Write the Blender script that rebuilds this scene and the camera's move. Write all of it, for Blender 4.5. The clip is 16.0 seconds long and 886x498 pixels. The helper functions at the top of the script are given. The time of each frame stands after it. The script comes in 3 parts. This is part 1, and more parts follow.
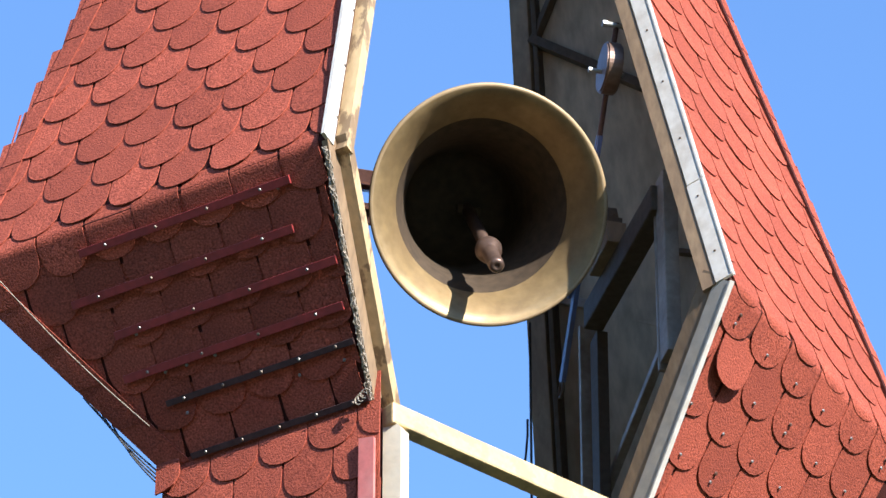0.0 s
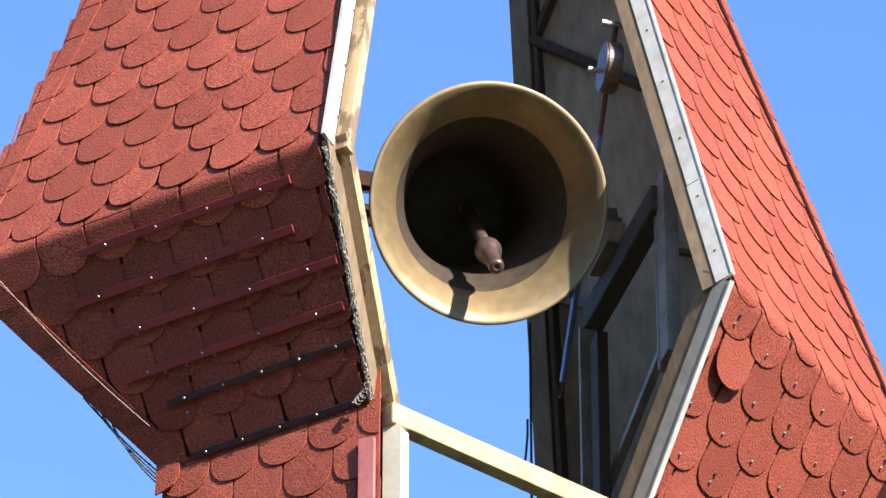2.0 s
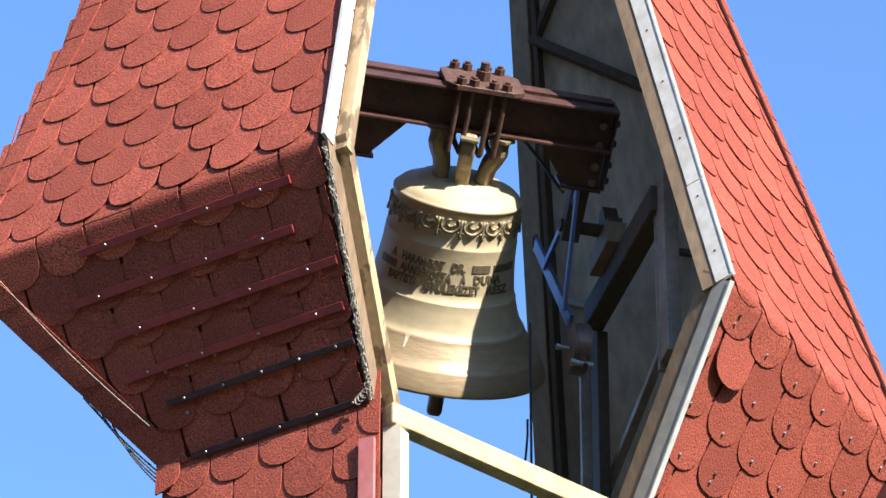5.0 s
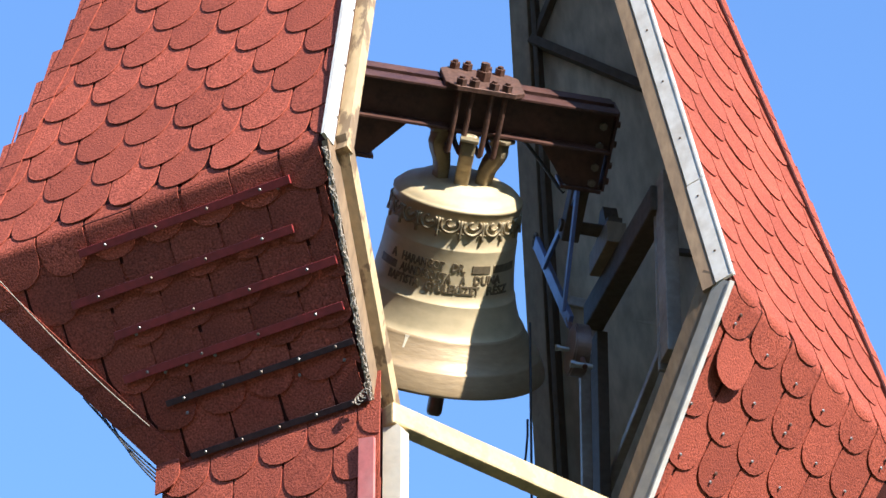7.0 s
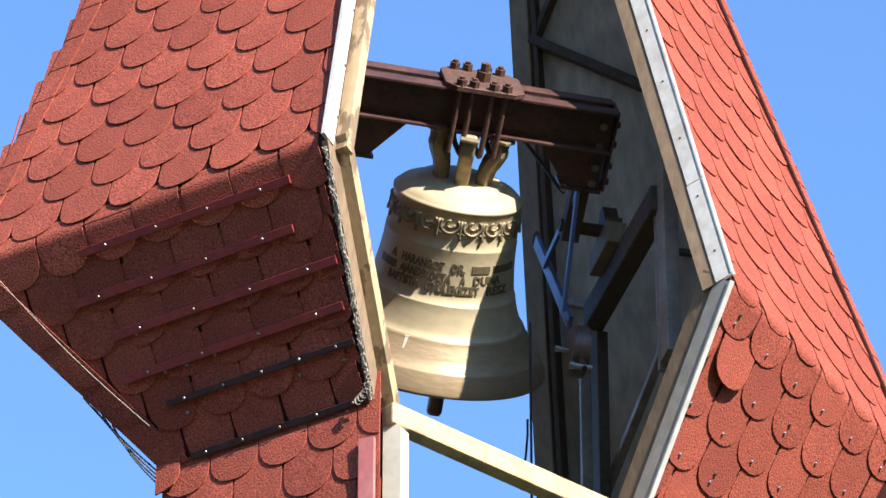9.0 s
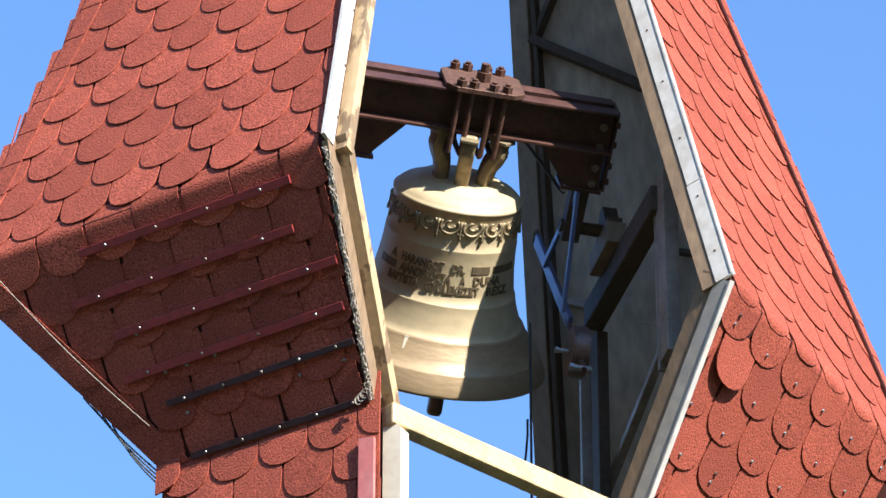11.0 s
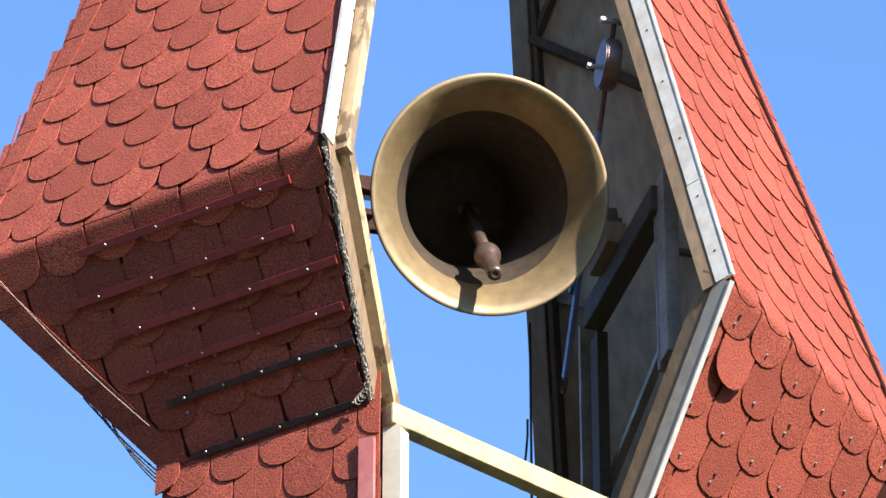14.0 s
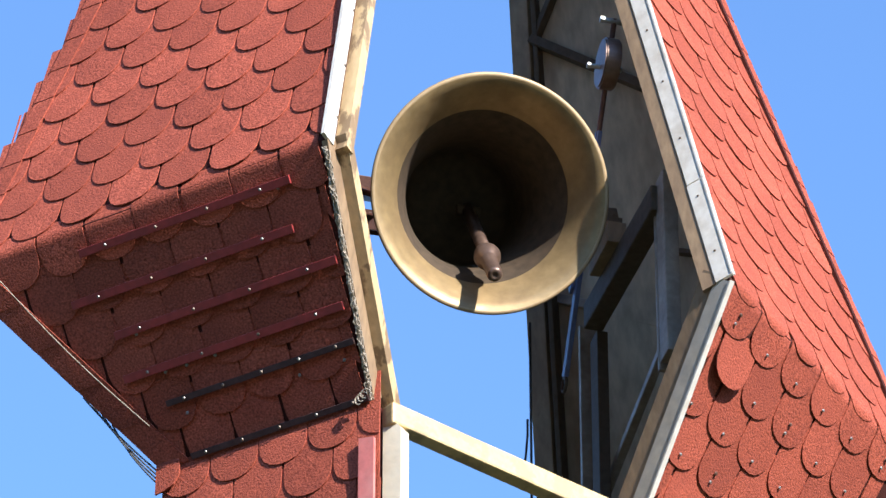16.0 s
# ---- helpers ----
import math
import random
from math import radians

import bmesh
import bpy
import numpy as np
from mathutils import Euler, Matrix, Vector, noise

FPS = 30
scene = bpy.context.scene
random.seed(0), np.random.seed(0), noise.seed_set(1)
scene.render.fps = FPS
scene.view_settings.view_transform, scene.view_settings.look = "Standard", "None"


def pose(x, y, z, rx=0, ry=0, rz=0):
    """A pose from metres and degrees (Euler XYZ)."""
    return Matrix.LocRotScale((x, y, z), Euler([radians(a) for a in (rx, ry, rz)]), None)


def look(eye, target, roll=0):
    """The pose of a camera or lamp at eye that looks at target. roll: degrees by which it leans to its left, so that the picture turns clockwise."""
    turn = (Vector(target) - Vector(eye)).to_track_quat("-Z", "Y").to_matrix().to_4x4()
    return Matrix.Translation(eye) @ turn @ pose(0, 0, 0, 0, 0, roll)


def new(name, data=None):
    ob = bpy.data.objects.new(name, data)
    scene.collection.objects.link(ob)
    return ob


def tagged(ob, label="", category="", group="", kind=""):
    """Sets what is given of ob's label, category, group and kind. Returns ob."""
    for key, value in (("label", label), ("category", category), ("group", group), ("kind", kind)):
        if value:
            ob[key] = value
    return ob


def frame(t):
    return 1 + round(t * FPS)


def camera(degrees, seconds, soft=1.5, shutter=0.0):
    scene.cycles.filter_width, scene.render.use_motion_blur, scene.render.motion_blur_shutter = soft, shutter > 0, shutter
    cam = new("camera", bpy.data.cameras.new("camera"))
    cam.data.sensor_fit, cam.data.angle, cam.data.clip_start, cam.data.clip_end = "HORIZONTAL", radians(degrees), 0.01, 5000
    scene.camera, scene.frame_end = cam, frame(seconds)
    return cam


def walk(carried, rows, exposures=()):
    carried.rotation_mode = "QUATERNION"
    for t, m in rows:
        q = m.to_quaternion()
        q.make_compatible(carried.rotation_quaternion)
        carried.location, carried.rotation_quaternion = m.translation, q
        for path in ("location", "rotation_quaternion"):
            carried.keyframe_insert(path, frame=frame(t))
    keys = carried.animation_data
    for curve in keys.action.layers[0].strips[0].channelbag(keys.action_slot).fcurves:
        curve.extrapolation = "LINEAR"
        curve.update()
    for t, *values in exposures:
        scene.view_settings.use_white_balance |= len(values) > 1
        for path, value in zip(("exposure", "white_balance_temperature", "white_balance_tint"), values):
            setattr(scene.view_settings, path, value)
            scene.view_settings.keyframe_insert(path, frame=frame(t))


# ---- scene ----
# ---- the camera: it stands still ----
EAVE = 10.548
cam = camera(10.125, 16.0)
EYE = (6.066, -10.416, 1.6)
AIM = (EYE[0] - 4.28, EYE[1] + 7.04, EYE[2] + 5.668)
walk(cam, [(0.0, look(EYE, AIM)), (16.0, look(EYE, AIM))], exposures=[(0.0, 1.11, 5660, 11), (16.0, 1.11, 5660, 11)])

# ---- light ----
SUN_UP = 26.0
SUN_X, SUN_Y = 0.941, -0.339
world = bpy.data.worlds.new("sky")
scene.world = world
world.use_nodes = True
wn = world.node_tree
sky = wn.nodes.new("ShaderNodeTexSky")
sky.sky_type = "NISHITA"
sky.sun_disc = False
sky.sun_elevation = radians(SUN_UP)
sky.sun_rotation = math.atan2(SUN_X, SUN_Y)
sky.air_density, sky.dust_density, sky.ozone_density = 1.0, 0.0, 3.8
wn.nodes["Background"].inputs[1].default_value = 0.15
wn.links.new(sky.outputs[0], wn.nodes["Background"].inputs[0])
sun = new("sun", bpy.data.lights.new("sun", "SUN"))
sun.data.energy, sun.data.angle, sun.data.color = 5.0, radians(0.5), (1.0, 0.89, 0.72)
up = math.sin(radians(SUN_UP))
flat = math.cos(radians(SUN_UP))
sun.matrix_world = look((SUN_X * flat * 40, SUN_Y * flat * 40, up * 40 + 10), (0, 0, 10))


# ---- materials ----
def material(name, base, rough=0.7, metal=0.0, grain=60.0, spread=0.25, stain=None, stain_amount=0.4,
             stain_size=3.0, bump=0.3, depth=0.004, per_piece=0.0, stretch=(1, 1, 1), sharp=False, gloss=0.5):
    """Two scales of colour and relief over one base colour; stain is a second colour with patches of its own."""
    m = bpy.data.materials.new(name)
    m.use_nodes = True
    t = m.node_tree
    b = t.nodes["Principled BSDF"]
    co = t.nodes.new("ShaderNodeTexCoord")
    mp = t.nodes.new("ShaderNodeMapping")
    mp.inputs["Scale"].default_value = stretch
    t.links.new(co.outputs["Object"], mp.inputs[0])
    where = mp.outputs[0]
    if per_piece:
        info = t.nodes.new("ShaderNodeObjectInfo")
        shift = t.nodes.new("ShaderNodeVectorMath")
        shift.operation = "MULTIPLY_ADD"
        shift.inputs[1].default_value = (37.0, 53.0, 71.0)
        t.links.new(info.outputs["Random"], shift.inputs[0])
        t.links.new(where, shift.inputs[2])
        where = shift.outputs[0]
    fine = t.nodes.new("ShaderNodeTexNoise")
    fine.inputs["Scale"].default_value, fine.inputs["Detail"].default_value = grain, 3.0
    t.links.new(where, fine.inputs["Vector"])
    ramp = t.nodes.new("ShaderNodeMapRange")
    ramp.inputs[1].default_value, ramp.inputs[2].default_value = 0.3, 0.7
    ramp.inputs[3].default_value, ramp.inputs[4].default_value = 1 - spread, 1 + spread
    t.links.new(fine.outputs[0], ramp.inputs[0])
    amount = ramp.outputs[0]
    if per_piece:
        vary = t.nodes.new("ShaderNodeMapRange")
        vary.inputs[3].default_value, vary.inputs[4].default_value = 1 - per_piece, 1 + per_piece
        t.links.new(info.outputs["Random"], vary.inputs[0])
        both = t.nodes.new("ShaderNodeMath")
        both.operation = "MULTIPLY"
        t.links.new(amount, both.inputs[0])
        t.links.new(vary.outputs[0], both.inputs[1])
        amount = both.outputs[0]
    colour = t.nodes.new("ShaderNodeVectorMath")
    colour.operation = "SCALE"
    colour.inputs[0].default_value = base
    t.links.new(amount, colour.inputs["Scale"])
    out = colour.outputs[0]
    coarse = t.nodes.new("ShaderNodeTexNoise")
    coarse.inputs["Scale"].default_value, coarse.inputs["Detail"].default_value = stain_size, 6.0
    coarse.inputs["Roughness"].default_value = 0.65
    t.links.new(where, coarse.inputs["Vector"])
    if stain:
        mask = t.nodes.new("ShaderNodeMapRange")
        lo, hi = (0.52, 0.58) if sharp else (0.4, 0.75)
        mask.inputs[1].default_value, mask.inputs[2].default_value = lo, hi
        mask.inputs[4].default_value = stain_amount
        t.links.new(coarse.outputs[0], mask.inputs[0])
        mix = t.nodes.new("ShaderNodeMix")
        mix.data_type = "RGBA"
        mix.inputs[7].default_value = (*stain, 1)
        t.links.new(mask.outputs[0], mix.inputs[0])
        t.links.new(out, mix.inputs[6])
        out = mix.outputs[2]
    t.links.new(out, b.inputs["Base Color"])
    rr = t.nodes.new("ShaderNodeMapRange")
    rr.inputs[3].default_value, rr.inputs[4].default_value = max(rough - 0.12, 0.05), min(rough + 0.12, 1)
    t.links.new(coarse.outputs[0], rr.inputs[0])
    t.links.new(rr.outputs[0], b.inputs["Roughness"])
    b.inputs["Metallic"].default_value = metal
    b.inputs["Specular IOR Level"].default_value = gloss
    bp = t.nodes.new("ShaderNodeBump")
    bp.inputs["Strength"].default_value, bp.inputs["Distance"].default_value = bump, depth
    t.links.new(fine.outputs[0], bp.inputs["Height"])
    t.links.new(bp.outputs[0], b.inputs["Normal"])
    return m


SHINGLE = material("red_granule_shingle", (0.35, 0.083, 0.049), 0.95, gloss=0.15, grain=150, spread=0.5, stain=(0.23, 0.055, 0.038),
                   stain_amount=0.6, stain_size=7, bump=0.75, depth=0.004, per_piece=0.16)
FELT = material("dark_red_felt", (0.06, 0.017, 0.013), 0.95, gloss=0.15, grain=150, bump=0.5)
STRIP = material("red_painted_batten", (0.40, 0.05, 0.045), 0.4, grain=40, spread=0.15, stain=(0.09, 0.03, 0.03), stain_size=12)
DARKSTRIP = material("weathered_dark_batten", (0.075, 0.036, 0.03), 0.9, grain=40, stain=(0.09, 0.03, 0.026), stain_size=12)
WHITE = material("white_coated_sheet", (0.68, 0.64, 0.57), 0.45, metal=0.0, grain=30, spread=0.06, stain=(0.42, 0.34, 0.25),
                 stain_amount=0.7, stain_size=12, bump=0.15)
GREYSHEET = material("galvanised_sheet", (0.52, 0.46, 0.37), 0.5, metal=0.1, grain=25, spread=0.12,
                     stain=(0.3, 0.3, 0.3), stain_size=8, bump=0.1)
CREAM = material("weathered_cream_paint", (0.55, 0.395, 0.205), 0.6, grain=45, spread=0.12, stain=(0.17, 0.105, 0.055),
                 stain_amount=0.8, stain_size=13, bump=0.5, sharp=True, stretch=(1, 1, 0.4))
BUTTER = material("butter_yellow_paint", (0.62, 0.46, 0.215), 0.5, grain=45, spread=0.1, stain=(0.4, 0.29, 0.16),
                  stain_amount=0.75, stain_size=11, bump=0.35, sharp=True)
PALE = material("chalky_white_paint", (0.74, 0.66, 0.50), 0.6, grain=40, spread=0.08, stain=(0.55, 0.44, 0.3), stain_amount=0.5, stain_size=10)
BROWN = material("stained_frame_paint", (0.31, 0.21, 0.12), 0.65, grain=45, spread=0.2, stain=(0.16, 0.1, 0.06),
                 stain_amount=0.75, stain_size=6, bump=0.35, stretch=(1, 1, 0.4))
PLY = material("grey_plywood", (0.52, 0.415, 0.29), 0.85, grain=26, spread=0.22, stain=(0.3, 0.23, 0.155),
               stain_amount=0.8, stain_size=3, bump=0.25, stretch=(1, 1, 0.3))
GREYSTEEL = material("grey_primer_steel", (0.40, 0.33, 0.255), 0.55, metal=0.2, grain=40, spread=0.15, stain=(0.15, 0.1, 0.07),
                     stain_amount=0.6, stain_size=8)
DARKSTEEL = material("dark_brown_steel", (0.105, 0.075, 0.05), 0.7, gloss=0.2, metal=0.0, grain=40, spread=0.2, stain=(0.13, 0.08, 0.05), stain_size=8)
RUST = material("rust_brown_paint", (0.072, 0.031, 0.025), 0.5, metal=0.1, grain=50, spread=0.25, stain=(0.19, 0.085, 0.055),
                stain_amount=0.7, stain_size=11, bump=0.3)
RUSTY = material("bare_rusted_steel", (0.15, 0.075, 0.05), 0.65, metal=0.35, grain=70, spread=0.35, stain=(0.08, 0.05, 0.04),
                 stain_amount=0.7, stain_size=30, bump=0.5)
BRONZE = material("weathered_bell_bronze", (0.60, 0.48, 0.285), 0.6, metal=0.2, grain=22, spread=0.08, stain=(0.40, 0.31, 0.17),
                  stain_amount=0.45, stain_size=4, bump=0.12, stretch=(1, 1, 1.6))
BRONZEDARK = material("dark_bell_bronze", (0.34, 0.27, 0.16), 0.55, metal=0.5, grain=40, spread=0.2, bump=0.15)
BOW = material("tan_sound_bow_bronze", (0.43, 0.31, 0.175), 0.5, metal=0.25, grain=22, spread=0.1, stain=(0.38, 0.26, 0.13), stain_amount=0.6, stain_size=4, stretch=(1, 1, 4))
LIP = material("darker_lip_bronze", (0.37, 0.26, 0.125), 0.48, metal=0.45, grain=25, spread=0.15, stain=(0.24, 0.16, 0.08), stain_amount=0.8, stain_size=7)
SHADED_INSIDE = material("shaded_inside_bronze", (0.07, 0.047, 0.028), 0.75, metal=0.1, grain=30, spread=0.3, stain=(0.065, 0.044, 0.026), stain_size=6)
# same bronze as the bell, darkened to carry the raised letters' shading
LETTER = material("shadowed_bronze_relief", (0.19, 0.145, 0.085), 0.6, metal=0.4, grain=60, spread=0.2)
IRON = material("worn_clapper_iron", (0.17, 0.11, 0.085), 0.42, metal=0.6, grain=40, spread=0.2, stain=(0.3, 0.2, 0.15), stain_size=14)
BLUE = material("blue_painted_steel", (0.10, 0.13, 0.27), 0.45, metal=0.1, grain=40, spread=0.15, stain=(0.12, 0.1, 0.1), stain_size=12)
ROPE = material("black_cable", (0.02, 0.02, 0.022), 0.6, grain=200)
WIRE = material("frayed_grey_twine", (0.36, 0.30, 0.23), 0.9, grain=200)
STEELBRIGHT = material("bright_zinc_bolt", (0.34, 0.33, 0.31), 0.45, metal=0.7, grain=60, spread=0.1)
BOLTGREY = material("greasy_grey_bolt", (0.24, 0.19, 0.15), 0.55, metal=0.4, grain=60, spread=0.2)
PINK = material("faded_red_sheet", (0.55, 0.16, 0.13), 0.5, grain=40, spread=0.1, stain=(0.6, 0.35, 0.3), stain_size=8)
GRASS = material("lawn", (0.03, 0.045, 0.015), 0.95, grain=8, spread=0.4, stain=(0.05, 0.05, 0.03), stain_size=0.4)


# ---- mesh helpers ----
def part(name, bm, mat, parent=None, label="", smooth=False):
    me = bpy.data.meshes.new(name)
    if smooth:
        for f in bm.faces:
            f.smooth = True
    bm.normal_update()
    bm.to_mesh(me)
    bm.free()
    me.materials.append(mat)
    ob = new(name, me)
    ob.parent = parent
    if label:
        tagged(ob, label)
    return ob


def twin(ob, name, m, parent):
    """Another part on the same mesh."""
    o = new(name, ob.data)
    o.parent = parent
    o.matrix_basis = m
    return o


def empty(name, label, category, m=None, group="", kind=""):
    ob = new(name)
    if m is not None:
        ob.matrix_basis = m
    return tagged(ob, label, category, group, kind)


def prism(bm, pts, shift):
    """A closed slab from a flat outline and the vector through its thickness."""
    s = Vector(shift)
    a = [bm.verts.new(p) for p in pts]
    b = [bm.verts.new(Vector(p) + s) for p in pts]
    n = len(pts)
    bm.faces.new(a)
    bm.faces.new(b[::-1])
    for i in range(n):
        bm.faces.new((a[i], b[i], b[(i + 1) % n], a[(i + 1) % n]))
    bmesh.ops.recalc_face_normals(bm, faces=bm.faces[:])
    return bm


def bar(bm, p, q, side, w, h, bevel=0.0):
    """A straight bar from p to q, w wide along side and h deep across it."""
    p, q = Vector(p), Vector(q)
    d = (q - p).normalized()
    s = Vector(side)
    s = (s - d * s.dot(d)).normalized()
    c = d.cross(s)
    made = []
    for a in (p, q):
        made.append([bm.verts.new(a + s * (w / 2 * i) + c * (h / 2 * j)) for i, j in ((-1, -1), (1, -1), (1, 1), (-1, 1))])
    a, b = made
    fs = [bm.faces.new(a), bm.faces.new(b[::-1])]
    for i in range(4):
        fs.append(bm.faces.new((a[i], b[i], b[(i + 1) % 4], a[(i + 1) % 4])))
    bmesh.ops.recalc_face_normals(bm, faces=fs)
    if bevel:
        bmesh.ops.bevel(bm, geom=list({e for f in fs for e in f.edges}), offset=bevel, segments=2, affect="EDGES", profile=0.6)
    return bm


def rod(bm, p, q, r0, r1=None, n=14):
    p, q = Vector(p), Vector(q)
    d = q - p
    m = Matrix.Translation((p + q) / 2) @ d.to_track_quat("Z", "Y").to_matrix().to_4x4()
    bmesh.ops.create_cone(bm, cap_ends=True, segments=n, radius1=r0, radius2=r0 if r1 is None else r1, depth=d.length, matrix=m)
    return bm


def tube(bm, pts, radius, n=8):
    """A round cord through points."""
    pts = [Vector(p) for p in pts]
    rings = []
    for i, p in enumerate(pts):
        d = (pts[min(i + 1, len(pts) - 1)] - pts[max(i - 1, 0)]).normalized()
        s = d.orthogonal().normalized() if not rings else (last - d * last.dot(d)).normalized()
        last = s
        c = d.cross(s)
        rings.append([bm.verts.new(p + s * radius * math.cos(k * math.tau / n) + c * radius * math.sin(k * math.tau / n)) for k in range(n)])
    for a, b in zip(rings, rings[1:]):
        for k in range(n):
            bm.faces.new((a[k], a[(k + 1) % n], b[(k + 1) % n], b[k]))
    bm.faces.new(rings[0][::-1])
    bm.faces.new(rings[-1])
    bmesh.ops.recalc_face_normals(bm, faces=bm.faces[:])
    return bm


def lathe(bm, profile, n=96):
    """Turned about z."""
    rings = []
    for r, z in profile:
        if r < 1e-6:
            rings.append([bm.verts.new((0, 0, z))] * n)
        else:
            rings.append([bm.verts.new((r * math.cos(k * math.tau / n), r * math.sin(k * math.tau / n), z)) for k in range(n)])
    for a, b in zip(rings, rings[1:]):
        for k in range(n):
            vs = []
            for v in (a[k], a[(k + 1) % n], b[(k + 1) % n], b[k]):
                if v not in vs:
                    vs.append(v)
            if len(vs) > 2:
                bm.faces.new(vs)
    bmesh.ops.recalc_face_normals(bm, faces=bm.faces[:])
    return bm


def hexbolt(bm, p, d, r, head, shank=0.0, rs=None):
    """A hexagon nut at p along d, with the bolt's end standing out of it."""
    p, d = Vector(p), Vector(d).normalized()
    rod(bm, p, p + d * head, r, n=6)
    if shank:
        rod(bm, p + d * head * 0.9, p + d * (head + shank), rs or r * 0.55, n=10)
    return bm


# ---- the ground ----
bm = bmesh.new()
bmesh.ops.create_grid(bm, x_segments=60, y_segments=60, size=900)
# unseen far rise, added to keep low skylight off the eave undersides
for v in bm.verts:
    far = min(max((v.co.xy.length - 60) / 220, 0), 1)
    v.co.z = -0.02 + 0.1 * noise.noise(v.co * 0.02) + far * far * (3 - 2 * far) * (60 + 12 * noise.noise(v.co * 0.006))
tagged(part("ground", bm, GRASS), "green lawn round the tower, with an added unseen rise that blocks low sky", "ground", kind="structure")

# ---- the spire: four faces that flare to the eave, then fall back to the shaft ----
WIDE, DEEP = 2.09, 2.68          # at the eave
UP, IN = 0.242, 0.70             # metres inward for each metre up, and down
TOP = 3.3                        # height of the steep part above the eave
DROP = 0.66                      # height of the underside below the eave
THICK = 0.07
NOTCH_X, NOTCH_Y = 0.69, 1.315   # the corner cut out at the front, and again at the back


class Face:
    """One side of the spire: s runs along the eave, h up from it."""

    def __init__(self, origin, along, outward, length, fall=IN, side=IN):
        self.fall, self.side = fall, side
        self.o, self.a, self.n, self.length = Vector(origin), Vector(along), Vector(outward), length

    def at(self, s, h, lift=0.0):
        inward = UP * h if h >= 0 else self.fall * -h
        q = self.o + self.a * s - self.n * inward + Vector((0, 0, h))
        return q + self.normal(h) * lift

    def normal(self, h):
        return (self.n + Vector((0, 0, UP if h >= 0 else -self.fall))).normalized()

    def down(self, h):
        return (self.n * UP - Vector((0, 0, 1))).normalized() if h >= 0 else (-self.n * self.fall - Vector((0, 0, 1))).normalized()


FRONT = Face((-WIDE, 0, EAVE), (1, 0, 0), (0, -1, 0), WIDE, IN, 0.79)
RIGHT = Face((0, DEEP, EAVE), (0, -1, 0), (1, 0, 0), DEEP)
BACK = Face((0, DEEP, EAVE), (-1, 0, 0), (0, 1, 0), WIDE)
LEFT = Face((-WIDE, 0, EAVE), (0, 1, 0), (-1, 0, 0), DEEP, 0.79, IN)
# where each face ends at the slot: s at the eave, and how it drifts for each metre up and down
CUT = {FRONT: (WIDE - 0.69, -0.045, -0.17), RIGHT: (DEEP - 1.31, -0.036, -0.30),
       BACK: (1.385, -0.08, -0.17), LEFT: (DEEP - 1.31, -0.036, -0.30)}


def cut(face, h):
    s, u, d = CUT[face]
    return s + (u * h if h >= 0 else d * -h)


def hip(h, face=None):
    return UP * h if h >= 0 else (face.side if face else IN) * -h


tower = empty("bell_tower", "red-shingled spire-shaped bell tower split by an open slot", "tower")

PANELS = {}
for face, word in ((FRONT, "front"), (RIGHT, "side"), (BACK, "back"), (LEFT, "far")):
    for lo, hi, name in ((0.0, TOP, "roof_slope"), (-DROP, 0.0, "eave_underside")):
        mid = (lo + hi) / 2
        end_lo = -DROP if lo < 0 else 0.0
        q = [face.at(hip(lo if lo < 0 else 1e-6, face), lo if lo < 0 else 1e-6), face.at(cut(face, lo), lo if lo < 0 else 1e-6),
             face.at(cut(face, hi), hi if hi > 0 else -1e-6), face.at(hip(hi, face), hi if hi > 0 else -1e-6)]
        bm = prism(bmesh.new(), q, -face.normal(mid) * THICK)
        PANELS[face, name] = part(name, bm, PLY if face is BACK else FELT, tower)

# the shaft's four walls below the underside
SH = {"x0": -WIDE + 0.79 * DROP, "x1": -IN * DROP, "y0": IN * DROP, "y1": DEEP - IN * DROP}
ZS = EAVE - DROP


def wall(x0, y0, x1, y1, thick):
    return prism(bmesh.new(), [(x0, y0, -0.1), (x1, y1, -0.1), (x1, y1, ZS), (x0, y0, ZS)], thick)


PANELS["shaft"] = part("shaft_wall", wall(SH["x0"], SH["y0"], -0.80, SH["y0"], (0, THICK, 0)), FELT, tower)
part("shaft_wall", wall(SH["x0"], SH["y0"] + THICK, SH["x0"], 1.17, (THICK, 0, 0)), FELT, tower)
part("shaft_wall", wall(SH["x1"], 1.51, SH["x1"], SH["y1"] - THICK, (-THICK, 0, 0)), FELT, tower)
part("shaft_wall", wall(SH["x1"], SH["y1"], -1.29, SH["y1"], (0, -THICK, 0)), FELT, tower)


# ---- edges of the slot: sheet flashing outside, painted frame inside ----
def edge_strip(name, face, h0, h1, offs, w_in, mat, out_dir, lift=0.0, ds=0.0, thick=0.012, label=""):
    """A strip in the slot's end plane, from offs inward over w_in, along the cut between two heights."""
    bm = bmesh.new()
    o = Vector(out_dir)
    rows = []
    for h in (h0, h1):
        e = 1e-6 if h1 + h0 > 0 else -1e-6
        a = face.at(cut(face, h) + ds, h if abs(h) > 0 else e)
        n = face.normal(h0 + h1)
        rows.append((a - n * offs, a - n * (offs + w_in)))
    prism(bm, [rows[0][0], rows[0][1], rows[1][1], rows[1][0]], o * thick)
    return part(name, bm, mat, tower, label)


